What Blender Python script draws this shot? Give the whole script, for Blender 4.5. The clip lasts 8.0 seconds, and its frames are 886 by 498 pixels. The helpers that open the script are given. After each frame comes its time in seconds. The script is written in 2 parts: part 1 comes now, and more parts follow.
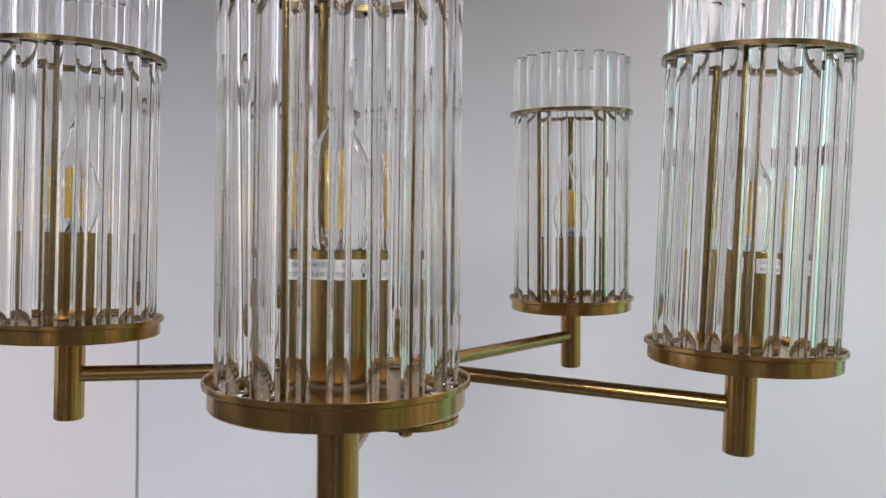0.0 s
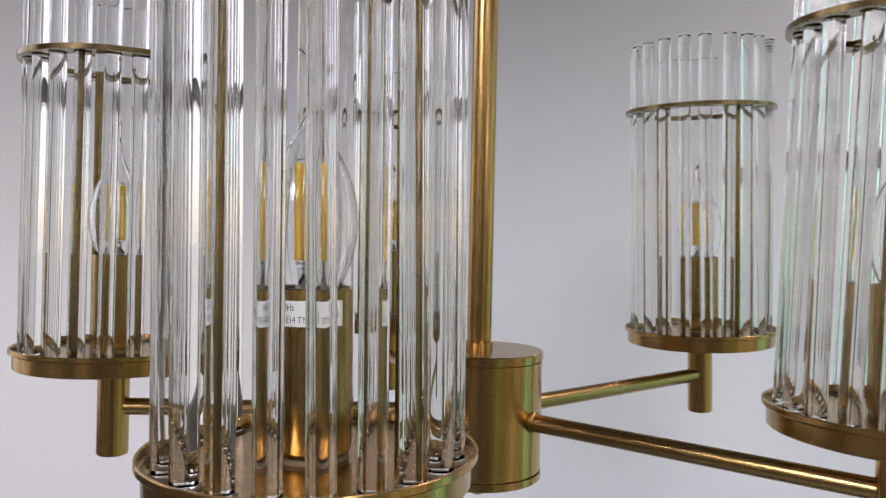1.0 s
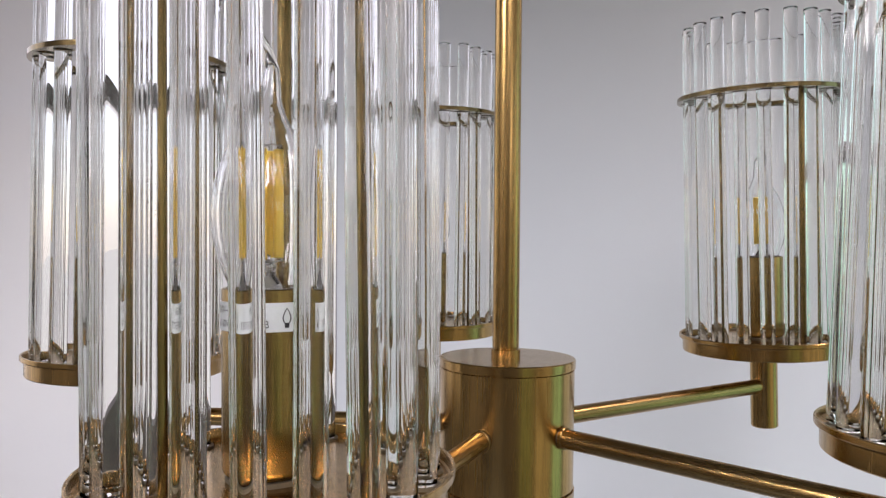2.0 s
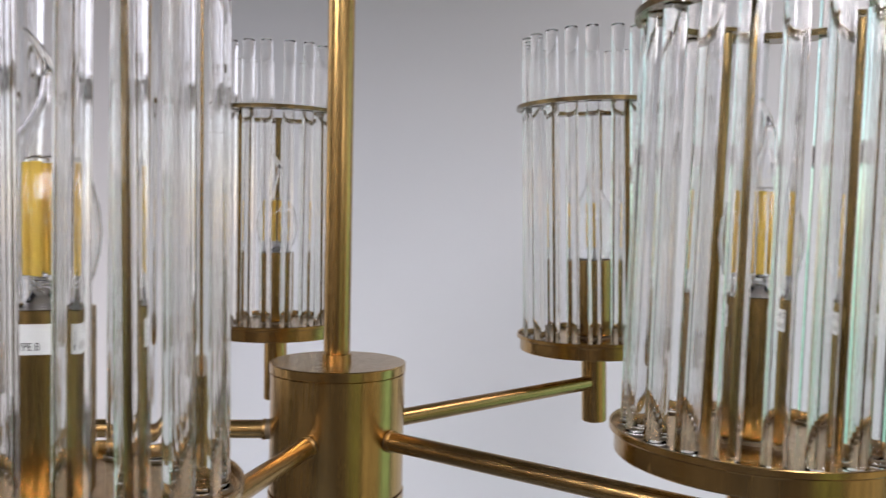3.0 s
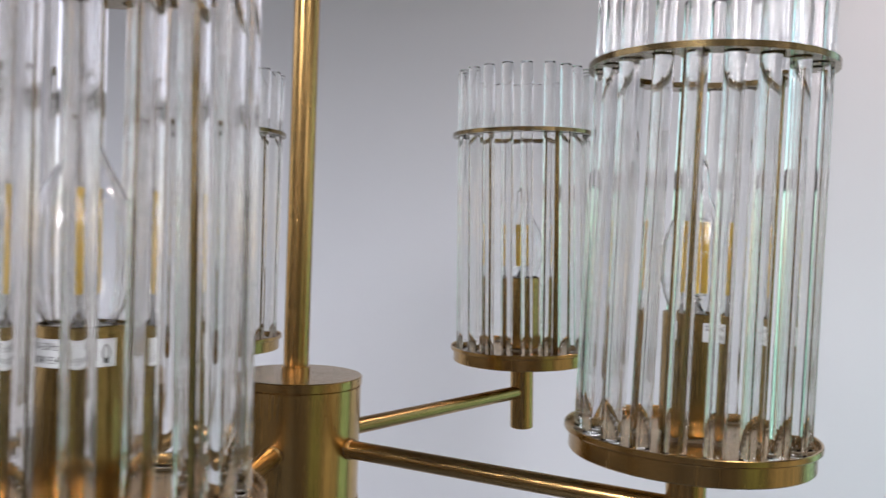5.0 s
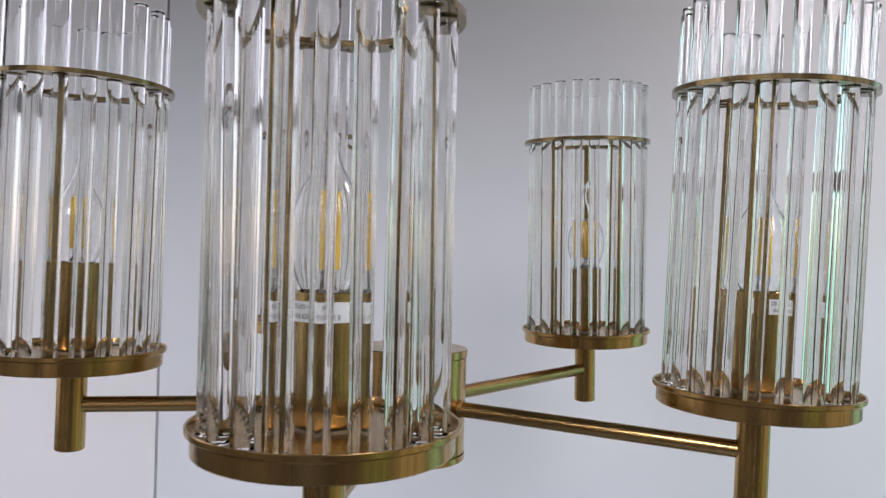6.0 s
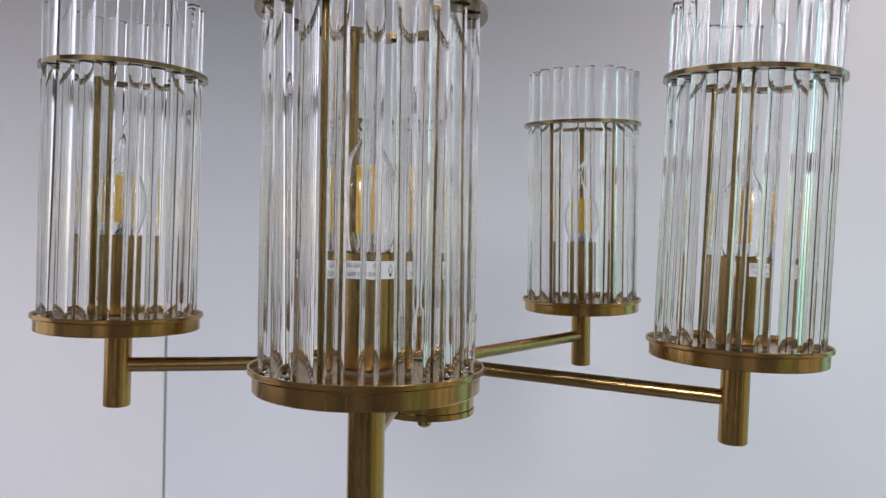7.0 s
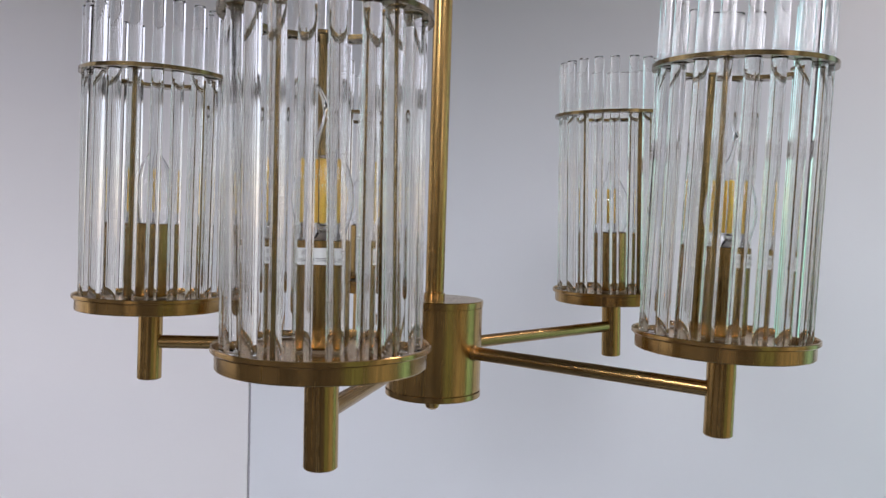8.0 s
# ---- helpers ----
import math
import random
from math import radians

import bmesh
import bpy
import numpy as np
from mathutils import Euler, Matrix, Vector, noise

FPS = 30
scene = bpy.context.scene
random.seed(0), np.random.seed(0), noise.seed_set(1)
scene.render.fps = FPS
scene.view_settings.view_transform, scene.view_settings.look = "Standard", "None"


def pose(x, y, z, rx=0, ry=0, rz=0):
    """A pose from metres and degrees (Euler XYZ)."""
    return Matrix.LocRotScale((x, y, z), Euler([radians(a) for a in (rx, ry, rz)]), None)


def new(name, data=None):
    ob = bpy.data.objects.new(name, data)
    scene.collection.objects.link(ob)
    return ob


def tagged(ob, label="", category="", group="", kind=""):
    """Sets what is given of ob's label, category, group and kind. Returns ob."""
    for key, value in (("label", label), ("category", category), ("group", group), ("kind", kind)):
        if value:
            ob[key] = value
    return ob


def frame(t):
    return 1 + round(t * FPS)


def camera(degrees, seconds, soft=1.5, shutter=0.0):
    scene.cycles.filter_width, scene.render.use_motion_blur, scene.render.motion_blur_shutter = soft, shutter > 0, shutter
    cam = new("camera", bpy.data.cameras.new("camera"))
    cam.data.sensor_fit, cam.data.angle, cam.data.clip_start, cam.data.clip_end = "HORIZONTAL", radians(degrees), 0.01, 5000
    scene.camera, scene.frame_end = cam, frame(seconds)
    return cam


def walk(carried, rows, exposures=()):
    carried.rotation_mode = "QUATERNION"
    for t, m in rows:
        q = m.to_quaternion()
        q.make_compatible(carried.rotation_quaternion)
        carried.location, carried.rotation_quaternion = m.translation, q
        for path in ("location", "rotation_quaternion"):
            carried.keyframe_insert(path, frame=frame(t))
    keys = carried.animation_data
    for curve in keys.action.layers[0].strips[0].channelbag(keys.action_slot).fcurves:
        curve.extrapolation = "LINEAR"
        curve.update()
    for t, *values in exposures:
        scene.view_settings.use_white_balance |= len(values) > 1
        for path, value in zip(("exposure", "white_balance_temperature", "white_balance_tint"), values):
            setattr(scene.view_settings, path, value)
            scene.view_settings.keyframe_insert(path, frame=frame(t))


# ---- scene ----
HANG = 1.55          # height of the pans' rims over the floor
cam = camera(58.52, 8.0, soft=1.25, shutter=0.3)
ROWS = [
    (0.0, 0.0273, -0.5871, 0.0744, 87.606, -1.414, 0.189),
    (0.2, 0.0404, -0.5694, 0.0796, 87.541, -1.212, 1.800),
    (0.5, 0.0595, -0.5427, 0.0854, 87.552, -0.837, 5.577),
    (1.0, 0.0876, -0.4949, 0.0825, 87.956, -1.096, 12.829),
    (1.2, 0.0978, -0.4794, 0.0789, 88.202, -1.262, 15.327),
    (2.3, 0.1185, -0.4487, 0.0779, 88.327, -0.292, 18.933),
    (2.5, 0.1239, -0.4480, 0.0811, 88.094, -0.584, 17.020),
    (3.0, 0.1425, -0.4461, 0.0877, 87.692, -1.129, 10.212),
    (3.5, 0.1483, -0.4473, 0.0823, 88.184, -1.463, 3.861),
    (4.0, 0.1446, -0.4541, 0.0885, 87.706, -1.392, -0.463),
    (4.5, 0.1362, -0.4630, 0.0919, 88.182, -1.345, -0.624),
    (4.8, 0.1212, -0.4724, 0.0917, 88.637, -1.745, 1.064),
    (5.0, 0.1060, -0.4840, 0.0912, 88.882, -1.968, 2.112),
    (5.2, 0.0902, -0.4991, 0.0911, 89.070, -1.958, 3.013),
    (6.3, 0.0316, -0.6016, 0.0820, 88.582, -2.071, 1.423),
    (6.5, 0.0266, -0.6141, 0.0798, 88.346, -2.177, 0.768),
    (7.0, 0.0268, -0.6317, 0.0762, 87.813, -1.723, 1.409),
    (7.2, 0.0388, -0.6353, 0.0778, 87.657, -1.514, 3.024),
    (7.5, 0.0654, -0.6389, 0.0833, 87.165, -1.405, 5.973),
    (8.0, 0.1192, -0.6458, 0.0785, 86.899, -1.747, 10.037),
]
EXPOSURE = [(0.0, -0.11, 6790, 22.0), (0.6, -0.08, 6790, 22.0), (2.4, 0.08, 6790, 22.0), (3.5, 0.07, 6740, 22.0), (4.5, 0.02, 6640, 22.0), (6.5, -0.10, 6540, 21.5), (8.0, -0.14, 6490, 21.5)]
walk(cam, [(t, pose(x, y, HANG + z, rx, ry, rz)) for t, x, y, z, rx, ry, rz in ROWS], EXPOSURE)

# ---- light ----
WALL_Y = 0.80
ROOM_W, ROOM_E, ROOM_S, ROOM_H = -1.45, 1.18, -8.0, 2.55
# unseen openings, added to hold the fill lamps below
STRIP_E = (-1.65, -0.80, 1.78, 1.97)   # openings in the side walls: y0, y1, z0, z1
LOW_E = (-1.65, -0.80, 0.55, 1.60)  # opening under the strip
WARM_E = (-0.70, 0.05, 0.05, 2.05)
TALL_E = (0.15, 0.62, 0.60, 2.40)    # tall opening with two rails
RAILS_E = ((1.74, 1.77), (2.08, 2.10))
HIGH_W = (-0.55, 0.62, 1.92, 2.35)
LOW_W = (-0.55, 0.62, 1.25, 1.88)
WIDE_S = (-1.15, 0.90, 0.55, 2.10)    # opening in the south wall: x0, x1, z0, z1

world = bpy.data.worlds.new("world")
scene.world = world
world.use_nodes = True
wt = world.node_tree
sky = wt.nodes.new("ShaderNodeTexSky")
sky.sky_type = "NISHITA"
sky.sun_disc = False
sky.sun_elevation = radians(40)
sky.sun_rotation = radians(200)
wt.links.new(sky.outputs["Color"], wt.nodes["Background"].inputs["Color"])
wt.nodes["Background"].inputs["Strength"].default_value = 0.12


def area_lamp(name, place, turn, wide, high, power, colour):
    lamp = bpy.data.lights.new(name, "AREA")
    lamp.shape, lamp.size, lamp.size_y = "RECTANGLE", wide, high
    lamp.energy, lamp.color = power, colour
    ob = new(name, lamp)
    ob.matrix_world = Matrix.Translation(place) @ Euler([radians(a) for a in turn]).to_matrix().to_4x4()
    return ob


# fill lamps added in unseen openings: strip and tall green east, wide behind
def opening_fill(name, side, opening, glow, colour):
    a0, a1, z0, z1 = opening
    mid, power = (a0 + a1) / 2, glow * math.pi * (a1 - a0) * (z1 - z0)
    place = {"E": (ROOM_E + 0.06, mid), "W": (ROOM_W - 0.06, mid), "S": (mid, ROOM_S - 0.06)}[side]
    area_lamp(name, (*place, (z0 + z1) / 2), (90, 0, {"E": 90, "W": -90, "S": 0}[side]), a1 - a0, z1 - z0, power, colour)


opening_fill("high_fill_east", "E", STRIP_E, 1.8, (1.0, 0.98, 0.98))
opening_fill("low_fill_east", "E", LOW_E, 0.26, (0.74, 1.0, 0.46))
opening_fill("warm_fill_east", "E", WARM_E, 0.42, (1.0, 0.96, 0.70))
opening_fill("green_fill_east", "E", (TALL_E[0], TALL_E[1], TALL_E[2], RAILS_E[0][0]), 0.92, (0.46, 1.0, 0.80))
opening_fill("mint_fill_east", "E", (TALL_E[0], TALL_E[1], RAILS_E[0][1], RAILS_E[1][0]), 1.0, (0.56, 1.0, 0.85))
opening_fill("top_fill_east", "E", (TALL_E[0], TALL_E[1], RAILS_E[1][1], TALL_E[3]), 0.42, (0.55, 1.0, 0.83))
opening_fill("low_fill_west", "W", LOW_W, 0.8, (0.96, 0.98, 1.0))
opening_fill("high_fill_west", "W", HIGH_W, 1.18, (0.98, 0.97, 1.0))
opening_fill("rear_fill_south", "S", WIDE_S, 0.3, (1.0, 0.93, 0.87))
# fill lamps added at the unseen ceiling to light the wall
CEILING_FILLS = [(-0.95, -2.05, 1.95), (0.82, -1.35, 0.64), (-0.95, -3.6, 0.3), (0.82, -3.3, 0.3)]
for x, y, share in CEILING_FILLS:
    panel = area_lamp("ceiling_fill", (x, y, ROOM_H - 0.012), (0, 0, 0), 0.6, 1.2, 57 * share, (0.90, 0.955, 1.0))
    panel.data.spread = radians(158)      # spread cut towards the horizontal, so the upper wall stays darker
# warm fill lamp, added to brighten the right of the wall
area_lamp("warm_ceiling_fill", (1.04, 0.30, ROOM_H - 0.012), (0, 0, 0), 0.2, 0.2, 7.6, (1.0, 0.86, 0.82))
# fill lamps added further back, for a pale reflection in the rods
for x in (-1.05, -0.45, 0.15, 0.75):
    area_lamp("rear_ceiling_fill", (x, -5.3, ROOM_H - 0.012), (0, 0, 0), 0.55, 2.2, 4, (0.95, 0.97, 1.0))


# ---- materials ----
def nodes_of(name):
    m = bpy.data.materials.new(name)
    m.use_nodes = True
    t = m.node_tree
    return m, t, t.nodes["Principled BSDF"]


def add(t, kind, **values):
    n = t.nodes.new(kind)
    for k, v in values.items():
        n.inputs[k].default_value = v
    return n


def ramp(t, source, stops):
    r = t.nodes.new("ShaderNodeValToRGB")
    r.color_ramp.elements[0].position, r.color_ramp.elements[0].color = stops[0][0], (*stops[0][1], 1)
    r.color_ramp.elements[1].position, r.color_ramp.elements[1].color = stops[-1][0], (*stops[-1][1], 1)
    for p, c in stops[1:-1]:
        r.color_ramp.elements.new(p).color = (*c, 1)
    t.links.new(source, r.inputs["Fac"])
    return r


def brushed_brass(name, light, dark, rough):
    """Satin brass, its hair lines along the part's own z."""
    m, t, b = nodes_of(name)
    co = add(t, "ShaderNodeTexCoord")
    mp = add(t, "ShaderNodeMapping")
    mp.inputs["Scale"].default_value = (1, 1, 0.012)
    t.links.new(co.outputs["Object"], mp.inputs["Vector"])
    hair = add(t, "ShaderNodeTexNoise", Scale=2600.0, Detail=3.0)
    t.links.new(mp.outputs["Vector"], hair.inputs["Vector"])
    stain = add(t, "ShaderNodeTexNoise", Scale=38.0, Detail=4.0)
    t.links.new(co.outputs["Object"], stain.inputs["Vector"])
    band = add(t, "ShaderNodeTexNoise", Scale=320.0, Detail=2.0)
    t.links.new(mp.outputs["Vector"], band.inputs["Vector"])

    def blend(value, share, rest):
        n = add(t, "ShaderNodeMath")
        n.operation = "MULTIPLY_ADD"
        n.inputs[1].default_value = share
        t.links.new(value, n.inputs[0])
        if rest:
            t.links.new(rest, n.inputs[2])
        else:
            n.inputs[2].default_value = 0.0
        return n

    mix = blend(stain.outputs["Fac"], 0.25, None)
    mix = blend(band.outputs["Fac"], 0.40, mix.outputs[0])
    mix = blend(hair.outputs["Fac"], 0.35, mix.outputs[0])
    r = ramp(t, mix.outputs[0], [(0.36, dark), (0.62, light)])
    t.links.new(r.outputs["Color"], b.inputs["Base Color"])
    rr = ramp(t, mix.outputs[0], [(0.36, (rough + 0.07,) * 3), (0.62, (rough - 0.05,) * 3)])
    t.links.new(rr.outputs["Color"], b.inputs["Roughness"])
    bump = add(t, "ShaderNodeBump", Strength=0.05, Distance=0.0003)
    t.links.new(hair.outputs["Fac"], bump.inputs["Height"])
    t.links.new(bump.outputs["Normal"], b.inputs["Normal"])
    b.inputs["Metallic"].default_value = 1.0
    return m


def clear_glass(name, colour, ior=1.5):
    m, t, b = nodes_of(name)
    b.inputs["Base Color"].default_value = (*colour, 1)
    b.inputs["Transmission Weight"].default_value = 1.0
    b.inputs["Roughness"].default_value = 0.0
    b.inputs["IOR"].default_value = ior
    return m


def painted(name, colour, rough=0.6, spread=0.04, scale=3.0, grain=220.0):
    """Paint or plaster with cloudy unevenness and a fine grain."""
    m, t, b = nodes_of(name)
    co = add(t, "ShaderNodeTexCoord")
    cloud = add(t, "ShaderNodeTexNoise", Scale=scale, Detail=5.0)
    t.links.new(co.outputs["Object"], cloud.inputs["Vector"])
    lo = tuple(c * (1 - spread) for c in colour)
    r = ramp(t, cloud.outputs["Fac"], [(0.3, lo), (0.7, colour)])
    t.links.new(r.outputs["Color"], b.inputs["Base Color"])
    fine = add(t, "ShaderNodeTexNoise", Scale=grain, Detail=3.0)
    t.links.new(co.outputs["Object"], fine.inputs["Vector"])
    bump = add(t, "ShaderNodeBump", Strength=0.08, Distance=0.001)
    t.links.new(fine.outputs["Fac"], bump.inputs["Height"])
    t.links.new(bump.outputs["Normal"], b.inputs["Normal"])
    b.inputs["Roughness"].default_value = rough
    return m


def plain(name, colour, rough=0.5, metal=0.0):
    m, t, b = nodes_of(name)
    b.inputs["Base Color"].default_value = (*colour, 1)
    b.inputs["Roughness"].default_value = rough
    b.inputs["Metallic"].default_value = metal
    return m


BRASS = brushed_brass("brushed_brass", (0.56, 0.352, 0.128), (0.31, 0.190, 0.068), 0.23)
BRASS_ARM = brushed_brass("brushed_brass_arm", (0.41, 0.254, 0.097), (0.22, 0.136, 0.050), 0.27)
BRASS_PAN = brushed_brass("brushed_brass_pan", (0.52, 0.328, 0.126), (0.31, 0.190, 0.070), 0.21)
# darker brass tones for the tie rods, lugs and ring
BRASS_DARK = brushed_brass("dark_brass", (0.33, 0.230, 0.094), (0.15, 0.104, 0.044), 0.18)
BRASS_RING = brushed_brass("dark_brass_ring", (0.25, 0.180, 0.080), (0.12, 0.085, 0.040), 0.18)
BRASS_SLEEVE = brushed_brass("brushed_brass_sleeve", (0.50, 0.340, 0.134), (0.26, 0.172, 0.068), 0.23)
GLASS = clear_glass("clear_glass", (0.95, 0.95, 0.945))
BULB_GLASS = clear_glass("bulb_glass", (1.0, 1.0, 1.0), 1.45)
PHOSPHOR = plain("yellow_phosphor", (1.0, 0.68, 0.10), 0.4)
WIRE = plain("nickel_wire", (0.5, 0.48, 0.45), 0.3, 1.0)
# dark brown for the sockets, and for shadow put in as small rings
SOCKET_SHADOW = plain("dark_socket_and_shadow", (0.12, 0.09, 0.05), 0.6)
PAPER = painted("white_sticker", (0.72, 0.75, 0.74), 0.45, 0.03, 300.0, 900.0)
INK = plain("black_ink", (0.02, 0.02, 0.02), 0.6)
WALL = painted("white_wall_paint", (0.762, 0.79, 0.82), 0.7, 0.03, 1.6)
WALL_WARM = painted("warm_white_panel_paint", (0.83, 0.82, 0.82), 0.6, 0.03, 1.6)
STRIP = painted("grey_joint_filler", (0.42, 0.42, 0.45), 0.8, 0.1, 30.0)
# unseen room surfaces, toned dark and bluish for the light they throw back
UNSEEN_DARK = painted("unseen_wall_dark", (0.07, 0.06, 0.052), 0.7, 0.05, 1.2)
UNSEEN_REAR = painted("unseen_rear_dark", (0.10, 0.08, 0.07), 0.7, 0.2, 1.2)
UNSEEN_CEILING = painted("unseen_ceiling_grey", (0.22, 0.22, 0.22), 0.8, 0.04, 1.2)
FLOOR = painted("grey_floor", (0.085, 0.10, 0.125), 0.45, 0.12, 4.0, 60.0)
GROUND_GREEN = painted("ground_green", (0.06, 0.12, 0.03), 0.8, 0.6, 6.0, 30.0)


# ---- mesh helpers ----
def mesh_of(name, bm, material, smooth=True):
    bmesh.ops.recalc_face_normals(bm, faces=bm.faces)
    me = bpy.data.meshes.new(name)
    bm.to_mesh(me)
    bm.free()
    for p in me.polygons:
        p.use_smooth = smooth
    if smooth:
        me.set_sharp_from_angle(angle=radians(35))
    me.materials.append(material)
    return me


def part(name, me, parent, label=""):
    ob = new(name, me)
    ob.parent = parent
    if label:
        tagged(ob, label)
    return ob


def lathe(profile, segments):
    """A body of revolution about z from (radius, height) pairs; radius 0 closes it."""
    bm = bmesh.new()
    rings = []
    for r, z in profile:
        if r < 1e-6:
            rings.append([bm.verts.new((0, 0, z))])
        else:
            rings.append([bm.verts.new((r * math.cos(2 * math.pi * i / segments), r * math.sin(2 * math.pi * i / segments), z)) for i in range(segments)])
    for a, b in zip(rings, rings[1:]):
        for i in range(segments):
            j = (i + 1) % segments
            if len(a) == 1 and len(b) == 1:
                continue
            if len(a) == 1:
                bm.faces.new((a[0], b[i], b[j]))
            elif len(b) == 1:
                bm.faces.new((a[i], b[0], a[j]))
            else:
                bm.faces.new((a[i], b[i], b[j], a[j]))
    return bm


def round_bar(radius, z0, z1, segments=24, bevel=0.0006):
    return lathe([(0, z0), (radius - bevel, z0), (radius, z0 + bevel), (radius, z1 - bevel), (radius - bevel, z1), (0, z1)], segments)


def box(x0, x1, y0, y1, z0, z1):
    bm = bmesh.new()
    v = [bm.verts.new((x, y, z)) for x in (x0, x1) for y in (y0, y1) for z in (z0, z1)]
    for f in ((0, 1, 3, 2), (4, 6, 7, 5), (0, 4, 5, 1), (2, 3, 7, 6), (0, 2, 6, 4), (1, 5, 7, 3)):
        bm.faces.new([v[i] for i in f])
    return bm


def slab(name, label, category, bounds, material):
    ob = new(name, mesh_of(name, box(*bounds), material, False))
    return tagged(ob, label, category, "", "structure")


def boxes(name, label, category, many, material):
    bm = bmesh.new()
    for b in many:
        other = box(*b)
        me = bpy.data.meshes.new("piece")
        other.to_mesh(me)
        other.free()
        bm.from_mesh(me)
        bpy.data.meshes.remove(me)
    return tagged(new(name, mesh_of(name, bm, material, False)), label, category, "", "structure")


# ---- room ----
JOINT_X, JOINT = -0.510, 0.0055
TH = 0.12
slab("wall_north", "smooth white painted wall behind the chandelier", "wall", (JOINT_X + JOINT / 2, ROOM_E, WALL_Y, WALL_Y + TH, 0, ROOM_H), WALL)
slab("wall_panel", "warm white wall panel beside a narrow joint", "wall", (ROOM_W, JOINT_X - JOINT / 2, WALL_Y, WALL_Y + TH, 0, ROOM_H), WALL_WARM)
slab("trim", "thin grey vertical joint strip between wall panels", "trim", (JOINT_X - JOINT / 2, JOINT_X + JOINT / 2, WALL_Y + 0.004, WALL_Y + TH, 0, ROOM_H), STRIP)
slab("floor", "grey smooth floor", "floor", (ROOM_W - TH, ROOM_E + TH, ROOM_S - TH, WALL_Y + TH, -0.1, 0), FLOOR)
slab("ceiling", "unseen dim grey ceiling", "ceiling", (ROOM_W - TH, ROOM_E + TH, ROOM_S - TH, WALL_Y + TH, ROOM_H, ROOM_H + 0.1), UNSEEN_CEILING)
def wall_across_x(name, label, x0, x1, holes):
    """A side wall with openings, given from south to north."""
    pieces, y = [], ROOM_S
    for y0, y1, z0, z1 in holes:
        pieces += [(x0, x1, y, y0, 0, ROOM_H), (x0, x1, y0, y1, 0, z0), (x0, x1, y0, y1, z1, ROOM_H)]
        y = y1
    boxes(name, label, "wall", pieces + [(x0, x1, y, WALL_Y + TH, 0, ROOM_H)], UNSEEN_DARK)


# unseen walls and rails, added close by to shape what rods and brass reflect
wall_across_x("wall_west", "unseen dark side wall with an opening for added lamps", ROOM_W - TH, ROOM_W, [(LOW_W[0], LOW_W[1], LOW_W[2], HIGH_W[3])])
slab("opening_rail_west", "dark rail across an unseen lamp opening", "window", (ROOM_W - TH, ROOM_W, LOW_W[0], LOW_W[1], LOW_W[3], HIGH_W[2]), UNSEEN_DARK)
wall_across_x("wall_east", "unseen dark side wall with openings for added lamps", ROOM_E, ROOM_E + TH, [(STRIP_E[0], STRIP_E[1], LOW_E[2], STRIP_E[3]), WARM_E, TALL_E])
boxes("opening_rails_east", "two dark rails across a tall lamp opening", "window", [(ROOM_E, ROOM_E + TH, TALL_E[0], TALL_E[1], a, b) for a, b in RAILS_E], UNSEEN_DARK)
slab("opening_rail_east", "dark rail between a high and a lower lamp opening", "window", (ROOM_E, ROOM_E + TH, STRIP_E[0], STRIP_E[1], LOW_E[3], STRIP_E[2]), UNSEEN_DARK)
x0, x1, z0, z1 = WIDE_S
boxes("wall_south", "unseen dim rear wall with a wide opening for an added lamp", "wall",
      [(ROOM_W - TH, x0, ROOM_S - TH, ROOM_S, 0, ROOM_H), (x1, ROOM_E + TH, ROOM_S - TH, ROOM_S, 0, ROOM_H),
       (x0, x1, ROOM_S - TH, ROOM_S, 0, z0), (x0, x1, ROOM_S - TH, ROOM_S, z1, ROOM_H)], UNSEEN_REAR)
# unseen ground, added in green for reflections in the brass
slab("ground", "unseen green ground added outside the room", "ground", (-60, 60, -60, 60, -0.3, -0.15), GROUND_GREEN)

# ---- chandelier ----
PAN_LEAN = {1: (0.010, 0.022)}     # pans that stand straighter than their rods: lean along x and y
SHADES = [   # arm length, bearing, lean along x and y, tilt of the loose ring along x and y, its drop, sag of the arm
    (0.2312, -94.87, -0.0135, 0.0188, 0.000, 0.000, 0.0, -0.0010),
    (0.2350, -23.82, 0.0276, 0.0356, -0.020, -0.052, 0.0016, 0.0),
    (0.2365, 50.28, -0.0317, -0.0110, -0.000, -0.012, 0.003, 0.0),
    (0.2282, 121.00, 0.0000, 0.0000, 0.000, 0.000, 0.004, 0.002),
    (0.2318, -166.82, 0.0016, 0.0272, 0.006, -0.010, 0.0022, 0.0),
]
ROD_COUNT, ROD_CIRCLE, ROD_R, ROD_TOP = 20, 0.0506, 0.0047, 0.2268
PAN_FLOOR, PAN_BOTTOM, PIPE_END, PIPE_R = -0.0040, -0.0125, -0.0697, 0.0096
RING_Z, RING_OUT, RING_IN, RING_THICK = 0.1782, 0.0585, 0.0448, 0.0030
TIE_CIRCLE, TIE_R = 0.0358, 0.0026
ARM_Z, ARM_R = -0.0393, 0.0054
HUB_R, HUB_TOP, HUB_BOTTOM, STEM_R = 0.0398, 0.0015, -0.0784, 0.0078
SLEEVE_R, SLEEVE_TOP = 0.0146, 0.0570


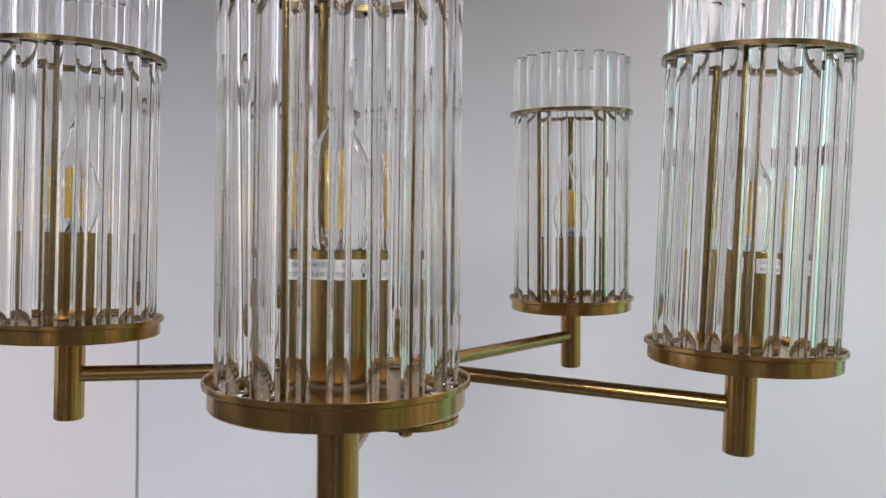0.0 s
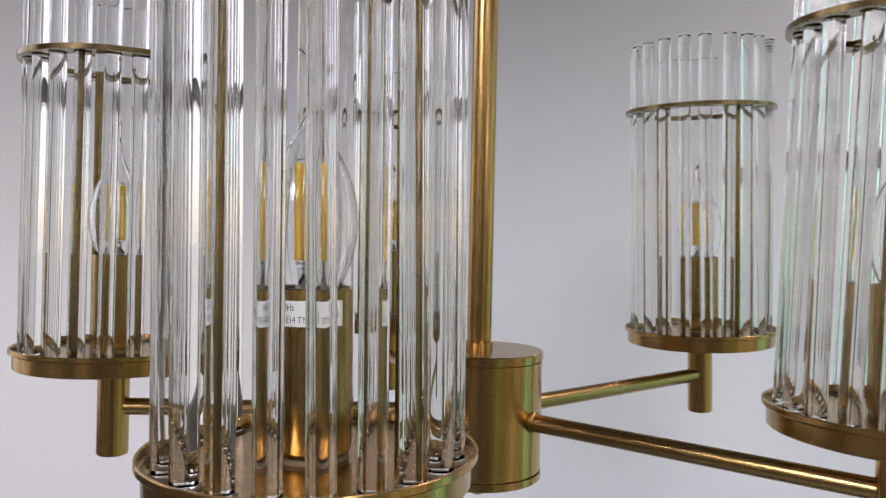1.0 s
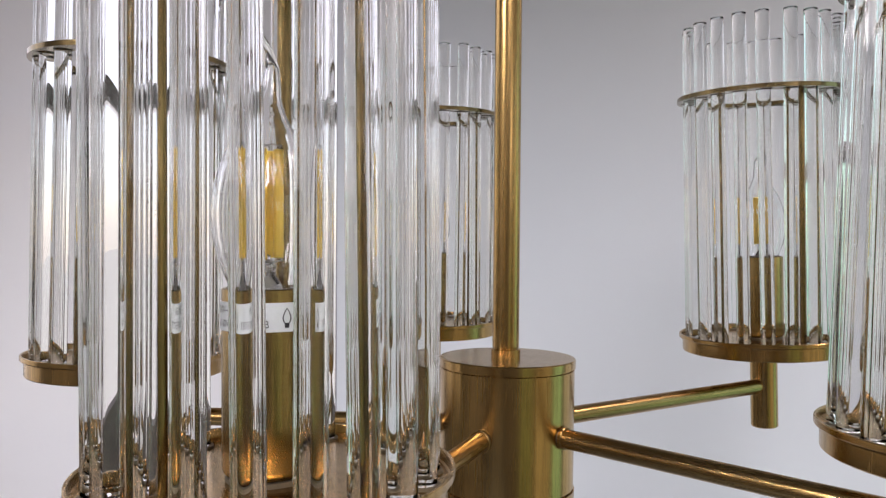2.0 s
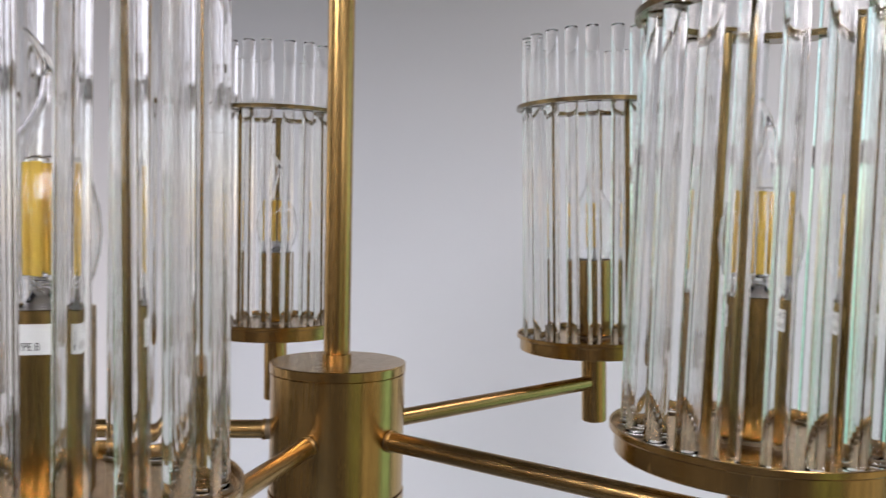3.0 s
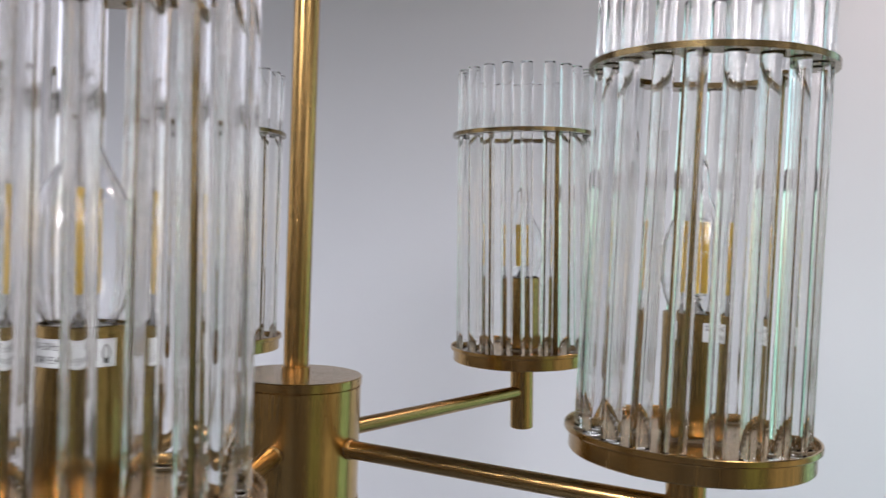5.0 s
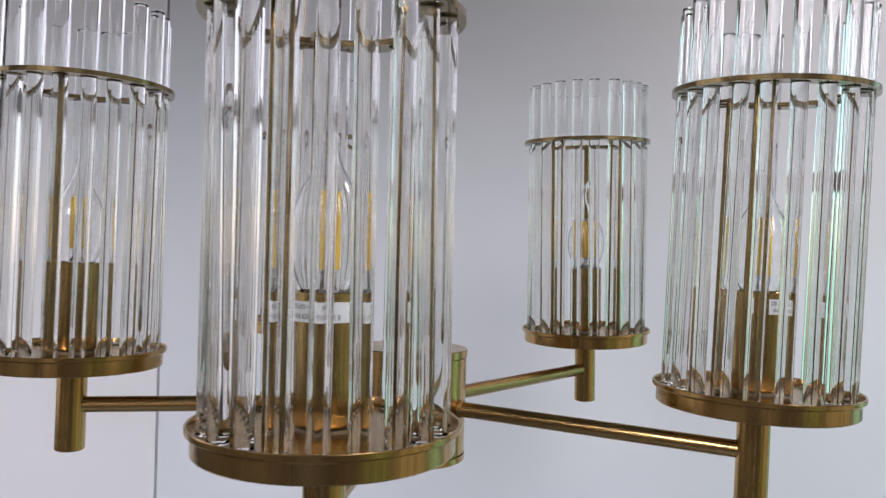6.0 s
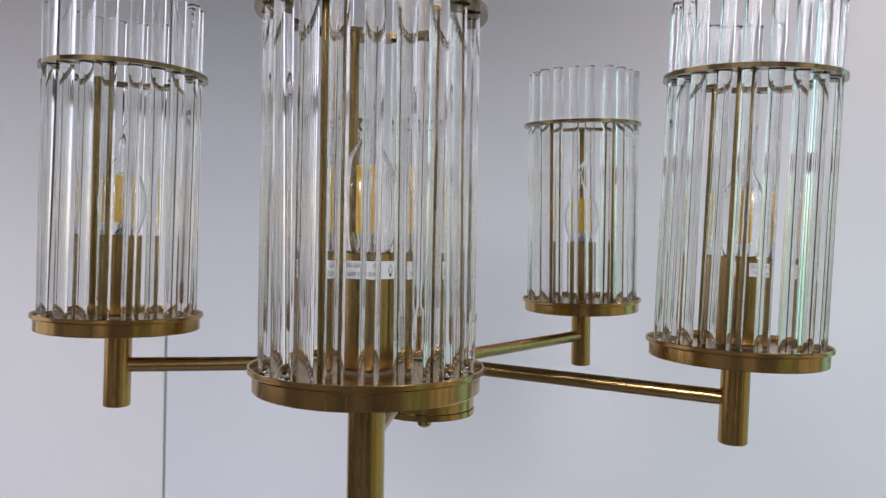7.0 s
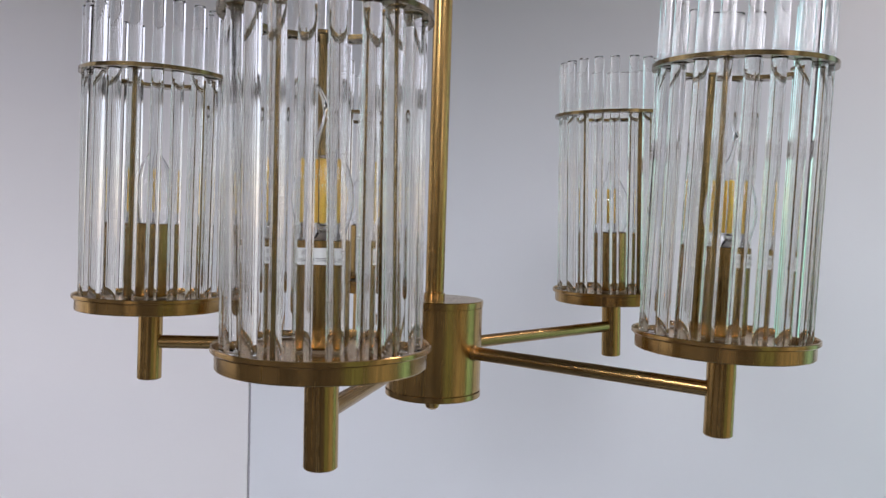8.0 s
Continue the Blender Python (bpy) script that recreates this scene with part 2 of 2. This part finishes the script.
def ring_with_holes():
    """A flat ring whose holes hold the glass rods."""
    bm = bmesh.new()
    n, step = 16, 2 * math.pi / ROD_COUNT
    hole_r = ROD_R + 0.0004

    def edge(a):
        """From the hole's centre towards a: the outline of one rod's share of the ring, as radius and angle."""
        c, s = math.cos(a), math.sin(a)
        k = 1.0 / max(abs(c), abs(s))
        u, v = c * k, s * k
        r = ROD_CIRCLE + (u * (RING_OUT - ROD_CIRCLE) if u > 0 else u * (ROD_CIRCLE - RING_IN))
        return r, v * step / 2

    for i in range(ROD_COUNT):
        mid = i * step
        for z in (-RING_THICK / 2, RING_THICK / 2):
            inner, outer = [], []
            for q in range(n):
                a = 2 * math.pi * q / n
                hx, hy = ROD_CIRCLE + hole_r * math.cos(a), hole_r * math.sin(a)
                inner.append(bm.verts.new((hx * math.cos(mid) - hy * math.sin(mid), hx * math.sin(mid) + hy * math.cos(mid), z)))
                r, t = edge(a)
                outer.append(bm.verts.new((r * math.cos(mid + t), r * math.sin(mid + t), z)))
            for q in range(n):
                p = (q + 1) % n
                bm.faces.new((inner[q], outer[q], outer[p], inner[p]))
            if z < 0:
                low = inner, outer
        for q in range(n):
            p = (q + 1) % n
            bm.faces.new((low[0][q], low[0][p], inner[p], inner[q]))
            rq, rp = edge(2 * math.pi * q / n)[0], edge(2 * math.pi * p / n)[0]
            for limit in (RING_OUT, RING_IN):
                if abs(rq - limit) < 1e-6 and abs(rp - limit) < 1e-6:
                    bm.faces.new((low[1][q], low[1][p], outer[p], outer[q]))
    bmesh.ops.remove_doubles(bm, verts=bm.verts, dist=1e-6)
    return bm


def bulb_envelope():
    """Blown candle envelope with a bent tip, as a thin double wall."""
    out = [(0.0098, 0.052), (0.0105, 0.056), (0.0126, 0.060), (0.0149, 0.066), (0.0166, 0.073), (0.0172, 0.080), (0.0165, 0.088), (0.0148, 0.095),
           (0.0124, 0.101), (0.0094, 0.1065), (0.0064, 0.1115), (0.0042, 0.116), (0.0030, 0.121), (0.0024, 0.127), (0.0020, 0.133), (0.0014, 0.138), (0.0007, 0.1408), (0, 0.1413)]
    inn = [(max(r - 0.0007, 0.0), z) for r, z in out[:-3]]
    prof = out[::-1] + inn[:-1] + [(0, inn[-1][1] + 0.0005)]
    bm = lathe(prof, 28)
    for v in bm.verts:
        u = max(0.0, (v.co.z - 0.104) / 0.037)
        v.co.x += 0.0052 * math.sin(2.6 * u) * u - 0.0085 * max(0.0, u - 0.45) ** 2 * 3
    return bm


def wire(points, radius, segments=6):
    """A bent round wire through the points."""
    bm = bmesh.new()
    pts = [Vector(p) for p in points]
    rings = []
    for i, p in enumerate(pts):
        d = (pts[min(i + 1, len(pts) - 1)] - pts[max(i - 1, 0)]).normalized()
        a = d.orthogonal().normalized()
        b = d.cross(a)
        rings.append([bm.verts.new(p + radius * (math.cos(2 * math.pi * k / segments) * a + math.sin(2 * math.pi * k / segments) * b)) for k in range(segments)])
    for r, s in zip(rings, rings[1:]):
        best = min(range(segments), key=lambda o: sum((r[k].co - s[(k + o) % segments].co).length for k in range(segments)))
        for k in range(segments):
            bm.faces.new((r[k], r[(k + 1) % segments], s[(k + 1 + best) % segments], s[(k + best) % segments]))
    bm.faces.new(rings[0])
    bm.faces.new(rings[-1][::-1])
    return bm


def curved_sheet(radius, a0, a1, z0, z1, thick=0.0002, steps=24):
    bm = bmesh.new()
    cols = []
    for i in range(steps + 1):
        a = radians(a0 + (a1 - a0) * i / steps)
        cols.append([bm.verts.new((r * math.cos(a), r * math.sin(a), z)) for r, z in ((radius, z0), (radius + thick, z0), (radius + thick, z1), (radius, z1))])
    for p, q in zip(cols, cols[1:]):
        for k in range(4):
            bm.faces.new((p[k], p[(k + 1) % 4], q[(k + 1) % 4], q[k]))
    bm.faces.new(cols[0])
    bm.faces.new(cols[-1][::-1])
    return bm


def letters(text, size, radius, a0, z):
    """Lettering bent round a cylinder: it starts at bearing a0 and runs anticlockwise seen from above."""
    cu = bpy.data.curves.new("lettering", "FONT")
    cu.body, cu.size = text, size
    tmp = bpy.data.objects.new("lettering", cu)
    scene.collection.objects.link(tmp)
    me = tmp.evaluated_get(bpy.context.evaluated_depsgraph_get()).to_mesh()
    bm = bmesh.new()
    bm.from_mesh(me)
    tmp.evaluated_get(bpy.context.evaluated_depsgraph_get()).to_mesh_clear()
    bpy.data.objects.remove(tmp)
    bpy.data.curves.remove(cu)
    for v in bm.verts:
        a = radians(a0) + 0.76 * v.co.x / radius     # narrow type
        v.co = Vector((radius * math.cos(a), radius * math.sin(a), z + v.co.y))
    return bm


def candle_sign(radius, a0, z):
    """The small outline of a candle bulb printed at the end of the sticker."""
    bm = bmesh.new()
    prof = [(0.0, 0.0052), (0.0007, 0.0042), (0.0013, 0.0029), (0.0015, 0.0019), (0.0012, 0.0009), (0.0007, 0.0003)]
    loop = prof + [(-x, y) for x, y in prof[:0:-1]]
    pairs = []
    for x, y in loop:
        pair = []
        for k in (1.0, 0.72):
            a = radians(a0) + x * k / radius
            pair.append(bm.verts.new((radius * math.cos(a), radius * math.sin(a), z + 0.0022 + (y - 0.0022) * (0.86 if k < 1 else 1))))
        pairs.append(pair)
    for p, q in zip(pairs, pairs[1:] + pairs[:1]):
        bm.faces.new((p[0], q[0], q[1], p[1]))
    base = []
    for x, y in ((-0.0008, 0.0004), (0.0008, 0.0004), (0.0007, -0.0010), (-0.0007, -0.0010)):
        a = radians(a0) + x / radius
        base.append(bm.verts.new((radius * math.cos(a), radius * math.sin(a), z + y)))
    bm.faces.new(base)
    return bm


PAN_MESH = mesh_of("pan", lathe([(0, PAN_BOTTOM), (0.0570, PAN_BOTTOM), (0.0576, -0.0119), (0.0576, -0.0036), (0.0594, -0.0032), (0.0600, -0.0026),
                                 (0.0600, -0.0004), (0.0597, 0.0), (0.0589, 0.0), (0.0586, -0.0004), (0.0584, PAN_FLOOR), (0, PAN_FLOOR)], 96), BRASS_PAN)
PIPE_MESH = mesh_of("pipe", round_bar(PIPE_R, PIPE_END, PAN_BOTTOM, 32, 0.0008), BRASS)
RING_MESH = mesh_of("ring", ring_with_holes(), BRASS_RING)
ROD_MESH = mesh_of("glass_rod", round_bar(ROD_R, PAN_FLOOR + 0.0003, ROD_TOP, 28, 0.0008), GLASS)
TIE_MESH = mesh_of("tie_rod", round_bar(TIE_R, PAN_FLOOR, RING_Z - 0.0008, 16, 0.0003), BRASS_DARK)
LUG_MESH = mesh_of("lug", box(TIE_CIRCLE - 0.0038, RING_IN + 0.0004, -0.0036, 0.0036, -0.0008, 0.0012), BRASS_DARK, False)
# dark disc and rim added for the dark gap at each rod's foot
ROD_GAP_MESH = mesh_of("rod_gap", lathe([(0, PAN_FLOOR - 0.0002), (ROD_R + 0.0010, PAN_FLOOR - 0.0002), (ROD_R + 0.0010, PAN_FLOOR + 0.0008), (ROD_R + 0.0002, PAN_FLOOR + 0.0011), (ROD_R + 0.0002, PAN_FLOOR + 0.0001), (0, PAN_FLOOR + 0.0001)], 20), SOCKET_SHADOW)
SLEEVE_MESH = mesh_of("candle_sleeve", lathe([(0, PAN_FLOOR + 0.0016), (SLEEVE_R - 0.0030, PAN_FLOOR + 0.0016), (SLEEVE_R - 0.0016, PAN_FLOOR + 0.0020), (SLEEVE_R - 0.0006, PAN_FLOOR + 0.0028), (SLEEVE_R - 0.0001, PAN_FLOOR + 0.0038), (SLEEVE_R, PAN_FLOOR + 0.0048), (SLEEVE_R, SLEEVE_TOP - 0.0004), (SLEEVE_R - 0.0004, SLEEVE_TOP),
                                               (SLEEVE_R - 0.0012, SLEEVE_TOP), (SLEEVE_R - 0.0012, SLEEVE_TOP - 0.006), (0, SLEEVE_TOP - 0.006)], 40), BRASS_SLEEVE)
SOCKET_MESH = mesh_of("socket", lathe([(0.0108, SLEEVE_TOP - 0.0058), (0.0122, SLEEVE_TOP - 0.0058), (0.0122, SLEEVE_TOP - 0.001), (0.0108, SLEEVE_TOP - 0.001), (0.0108, SLEEVE_TOP - 0.0058)], 32), SOCKET_SHADOW)
# dark disc added for the shadow band at the sleeve's foot
SLEEVE_SHADOW_MESH = mesh_of("sleeve_shadow", round_bar(SLEEVE_R - 0.0010, PAN_FLOOR - 0.0002, PAN_FLOOR + 0.0016, 32, 0.0003), SOCKET_SHADOW)
ENVELOPE_MESH = mesh_of("envelope", bulb_envelope(), BULB_GLASS)
CAP_MESH = mesh_of("screw_cap", lathe([(0, SLEEVE_TOP - 0.0044), (0.0096, SLEEVE_TOP - 0.0044), (0.0096, SLEEVE_TOP - 0.002), (0.0090, SLEEVE_TOP - 0.001), (0, SLEEVE_TOP - 0.001)], 24), WIRE)
FILAMENT_MESH = mesh_of("filament", round_bar(0.0017, 0.0665, 0.1010, 10, 0.0003), PHOSPHOR)
STEM_MESH = mesh_of("stem", lathe([(0, 0.0560), (0.0058, 0.0560), (0.0050, 0.0580), (0.0038, 0.0600), (0.0030, 0.0615), (0.0026, 0.0625), (0.0030, 0.0636), (0.0022, 0.0648), (0.0013, 0.0660), (0.0016, 0.0672), (0, 0.0680)], 16), BULB_GLASS)


STICKS = 0.0042       # circle of the filament sticks


def bulb_wires(top):
    bm = bmesh.new()
    for k in range(4):
        a = radians(45 + 90 * k)
        c, s = math.cos(a), math.sin(a)
        if top:
            pts = [(0, 0, 0.1022), (0.5 * STICKS * c, 0.5 * STICKS * s, 0.1030), (STICKS * c, STICKS * s, 0.1022), (1.25 * STICKS * c, 1.25 * STICKS * s, 0.1026), (1.1 * STICKS * c, 1.1 * STICKS * s, 0.1016), (STICKS * c, STICKS * s, 0.1006)]
        else:
            # a lead out of the glass, bent twice and looped round the stick's foot
            e, f = math.cos(a + 0.9), math.sin(a + 0.9)
            pts = [(0.0010 * c, 0.0010 * s, 0.0600), (0.0016 * c, 0.0016 * s, 0.0618), (0.0030 * e, 0.0030 * f, 0.0626), (0.0036 * c, 0.0036 * s, 0.0636), (0.0024 * e, 0.0024 * f, 0.0646),
                   (0.0040 * e, 0.0040 * f, 0.0654), (1.3 * STICKS * c, 1.3 * STICKS * s, 0.0658), (1.1 * STICKS * c, 1.1 * STICKS * s, 0.0668), (STICKS * c, STICKS * s, 0.0676)]
        one = wire(pts, 0.00026)
        me = bpy.data.meshes.new("piece")
        one.to_mesh(me)
        one.free()
        bm.from_mesh(me)
        bpy.data.meshes.remove(me)
    return bm


CROWN_MESH = mesh_of("crown_wire", bulb_wires(True), WIRE)
FOOT_MESH = mesh_of("foot_wire", bulb_wires(False), WIRE)

chandelier = tagged(new("chandelier"), "five-armed brushed brass chandelier with glass rod shades", "chandelier")
chandelier.location = (0, 0, HANG)

part("stem_pipe", mesh_of("stem_pipe", lathe([(0, HUB_TOP), (STEM_R + 0.0009, HUB_TOP), (STEM_R + 0.0009, HUB_TOP + 0.0046), (STEM_R + 0.0004, HUB_TOP + 0.0050), (STEM_R - 0.0006, HUB_TOP + 0.0051), (STEM_R - 0.0006, HUB_TOP + 0.0056), (STEM_R, HUB_TOP + 0.0060),
                                             (STEM_R, ROOM_H - HANG), (0, ROOM_H - HANG)], 40), BRASS), chandelier, "long brushed brass hanging pipe")
hub = part("hub", mesh_of("hub", lathe([(0, HUB_BOTTOM + 0.0050), (HUB_R - 0.0016, HUB_BOTTOM + 0.0050), (HUB_R - 0.0016, HUB_BOTTOM + 0.0055), (HUB_R - 0.0006, HUB_BOTTOM + 0.0058), (HUB_R - 0.0006, HUB_TOP - 0.0061), (HUB_R - 0.0016, HUB_TOP - 0.0058), (HUB_R - 0.0016, HUB_TOP - 0.0052), (0, HUB_TOP - 0.0052)], 96), BRASS), chandelier, "brushed brass drum where the arms meet")
hub.matrix_local = Matrix.Translation((0.0011, 0, 0)) @ Vector((0, 0, 1)).rotation_difference(Vector((0, 0.018, 1)).normalized()).to_matrix().to_4x4()
part("lid", mesh_of("lid", lathe([(0, HUB_TOP - 0.0050), (HUB_R, HUB_TOP - 0.0050), (HUB_R, HUB_TOP - 0.0006), (HUB_R - 0.0006, HUB_TOP), (0, HUB_TOP)], 96), BRASS_PAN), hub)
part("base_cap", mesh_of("base_cap", lathe([(0, HUB_BOTTOM), (HUB_R - 0.0006, HUB_BOTTOM), (HUB_R, HUB_BOTTOM + 0.0006), (HUB_R, HUB_BOTTOM + 0.0047), (0, HUB_BOTTOM + 0.0047)], 96), BRASS_PAN), hub)
part("finial", mesh_of("finial", lathe([(0, HUB_BOTTOM - 0.0135), (0.0030, HUB_BOTTOM - 0.0130), (0.0052, HUB_BOTTOM - 0.0114), (0.0060, HUB_BOTTOM - 0.0090), (0.0060, HUB_BOTTOM - 0.0040), (0.0075, HUB_BOTTOM - 0.0034), (0.0075, HUB_BOTTOM), (0, HUB_BOTTOM)], 24), BRASS), hub, "small brass cap nut")

LABELS = {0: -150, 1: -78}      # the shades whose sockets turn a sticker to the room: bearing of its first letter
TIE_TURN = [(-9, 112, 240.5), (5.6, 113.6, 239.6), (81.5, 207.5, 315.5), (3.5, 111.5, 237.5), (38.5, 146.5, 272.5)]
ROD_TURN = [7.5, 14.6, 0.5, 12.5, 11.5]
BULB_TURN = [60, -56, 200, 30, 130]
BULB_SHIFT = [(-0.0010, 0), (0, 0), (0, 0), (0, 0), (0, 0)]      # how far a bulb sits off its sleeve

for i, (reach, bearing, lean_x, lean_y, slip_x, slip_y, drop, sag) in enumerate(SHADES):
    b = radians(bearing)
    foot = Vector((reach * math.cos(b), reach * math.sin(b), -sag))
    up = Vector((lean_x, lean_y, 1)).normalized()
    tilt = Vector((0, 0, 1)).rotation_difference(up).to_matrix().to_4x4()
    rods = Matrix.Translation(foot) @ tilt
    up = Vector((*PAN_LEAN.get(i, (lean_x, lean_y)), 1)).normalized()
    place = Matrix.Translation(foot) @ Vector((0, 0, 1)).rotation_difference(up).to_matrix().to_4x4()
    lean = place.inverted() @ rods        # from the pan to its rods
    # arm, built along its own z and laid down from the drum to the pipe
    joint = place @ Vector((0, 0, ARM_Z))
    start = Vector((math.cos(b) * (HUB_R - 0.004), math.sin(b) * (HUB_R - 0.004), ARM_Z))
    way = joint - start
    long = way.length - PIPE_R + 0.002
    arm = part("arm", mesh_of("arm", round_bar(ARM_R, 0, long, 24, 0.0002), BRASS_ARM), chandelier, "slim brushed brass arm")
    arm.matrix_local = Matrix.Translation(start) @ way.to_track_quat("Z", "Y").to_matrix().to_4x4()
    part("collar", mesh_of("collar", lathe([(ARM_R - 0.0005, 0.0050), (ARM_R + 0.0007, 0.0050), (ARM_R + 0.0009, 0.0053), (ARM_R + 0.0009, 0.0068), (ARM_R + 0.0005, 0.0072), (ARM_R - 0.0005, 0.0072), (ARM_R - 0.0005, 0.0050)], 24), BRASS_ARM), arm)
    # dark ring added for the shadow line between collar and drum
    part("collar_shadow", mesh_of("collar_shadow", lathe([(ARM_R - 0.0005, 0.0024), (ARM_R + 0.0004, 0.0024), (ARM_R + 0.0004, 0.0051), (ARM_R - 0.0005, 0.0051), (ARM_R - 0.0005, 0.0024)], 24), SOCKET_SHADOW), arm, "thin dark ring put in for the shadow line at the drum")
    # pan with what stands in it
    pan = part("pan", PAN_MESH, chandelier, "shallow round brushed brass pan")
    pan.matrix_local = place
    part("pipe", PIPE_MESH, pan, "short brass pipe under the pan")
    part("candle_sleeve", SLEEVE_MESH, pan, "brass candle sleeve")
    part("sleeve_shadow", SLEEVE_SHADOW_MESH, pan, "added dark disc for the shadow under the sleeve")
    part("socket", SOCKET_MESH, pan, "dark lamp socket")
    ring = part("ring", RING_MESH, pan, "flat brass ring that holds the glass rods")
    slip = Vector((0, 0, 1)).rotation_difference(Vector((slip_x, slip_y, 1)).normalized()).to_matrix().to_4x4()
    seat = lean @ Matrix.Translation((0, 0, RING_Z - drop)) @ slip
    turn = ROD_TURN[i]
    ring.matrix_local = seat @ Matrix.Rotation(radians(turn), 4, "Z")
    for k in range(ROD_COUNT):
        a = radians(turn + 360 * k / ROD_COUNT)
        rod = part("glass_rod", ROD_MESH, pan)
        spot = (ROD_CIRCLE * math.cos(a), ROD_CIRCLE * math.sin(a), random.uniform(0, 0.0005))
        rod.matrix_local = lean @ Matrix.Translation(spot) @ Euler((random.uniform(-0.006, 0.006), random.uniform(-0.006, 0.006), a)).to_matrix().to_4x4()
        part("rod_gap", ROD_GAP_MESH, pan).location = (spot[0], spot[1], 0)
    for degrees in TIE_TURN[i]:
        a = radians(degrees)
        tie = part("tie_rod", TIE_MESH, pan)
        spot = Vector((TIE_CIRCLE * math.cos(a), TIE_CIRCLE * math.sin(a), 0))
        lug = part("lug", LUG_MESH, pan)
        lug.matrix_local = seat @ Matrix.Rotation(a, 4, "Z")
        tie.matrix_local = lean @ Matrix.Translation(spot) @ Matrix.Diagonal((1, 1, (seat @ spot).z / RING_Z, 1))
    if i in LABELS:
        a = LABELS[i]
        part("sticker", mesh_of("sticker", curved_sheet(SLEEVE_R + 0.0001, a - 10, a + 126, 0.0441, 0.0530), PAPER), pan, "white printed sticker")
        part("lettering", mesh_of("lettering", letters("220-240V~50Hz", 0.0033, SLEEVE_R + 0.0004, a - 6, 0.0496), INK, False), pan)
        part("lettering", mesh_of("lettering", letters("MAX 60W E14 TYPE B", 0.0033, SLEEVE_R + 0.0004, a, 0.0454), INK, False), pan)
        part("bulb_sign", mesh_of("bulb_sign", candle_sign(SLEEVE_R + 0.0004, a + 113, 0.0463), INK, False), pan)
    # bulb
    bulb = tagged(new("light_bulb"), "unlit clear candle bulb with yellow filaments in a brass sleeve", "light bulb", "bulbs of the chandelier")
    bulb.matrix_world = Matrix.Translation((0, 0, HANG)) @ place @ Matrix.Translation((*BULB_SHIFT[i], 0)) @ Matrix.Rotation(radians(BULB_TURN[i]), 4, "Z")
    part("envelope", ENVELOPE_MESH, bulb, "clear blown glass with a bent tip")
    part("screw_cap", CAP_MESH, bulb)
    part("stem", STEM_MESH, bulb)
    part("crown_wire", CROWN_MESH, bulb)
    part("foot_wire", FOOT_MESH, bulb)
    for k in range(4):
        a = radians(45 + 90 * k)
        filament = part("filament", FILAMENT_MESH, bulb, "yellow filament stick")
        filament.location = (STICKS * math.cos(a), STICKS * math.sin(a), 0)
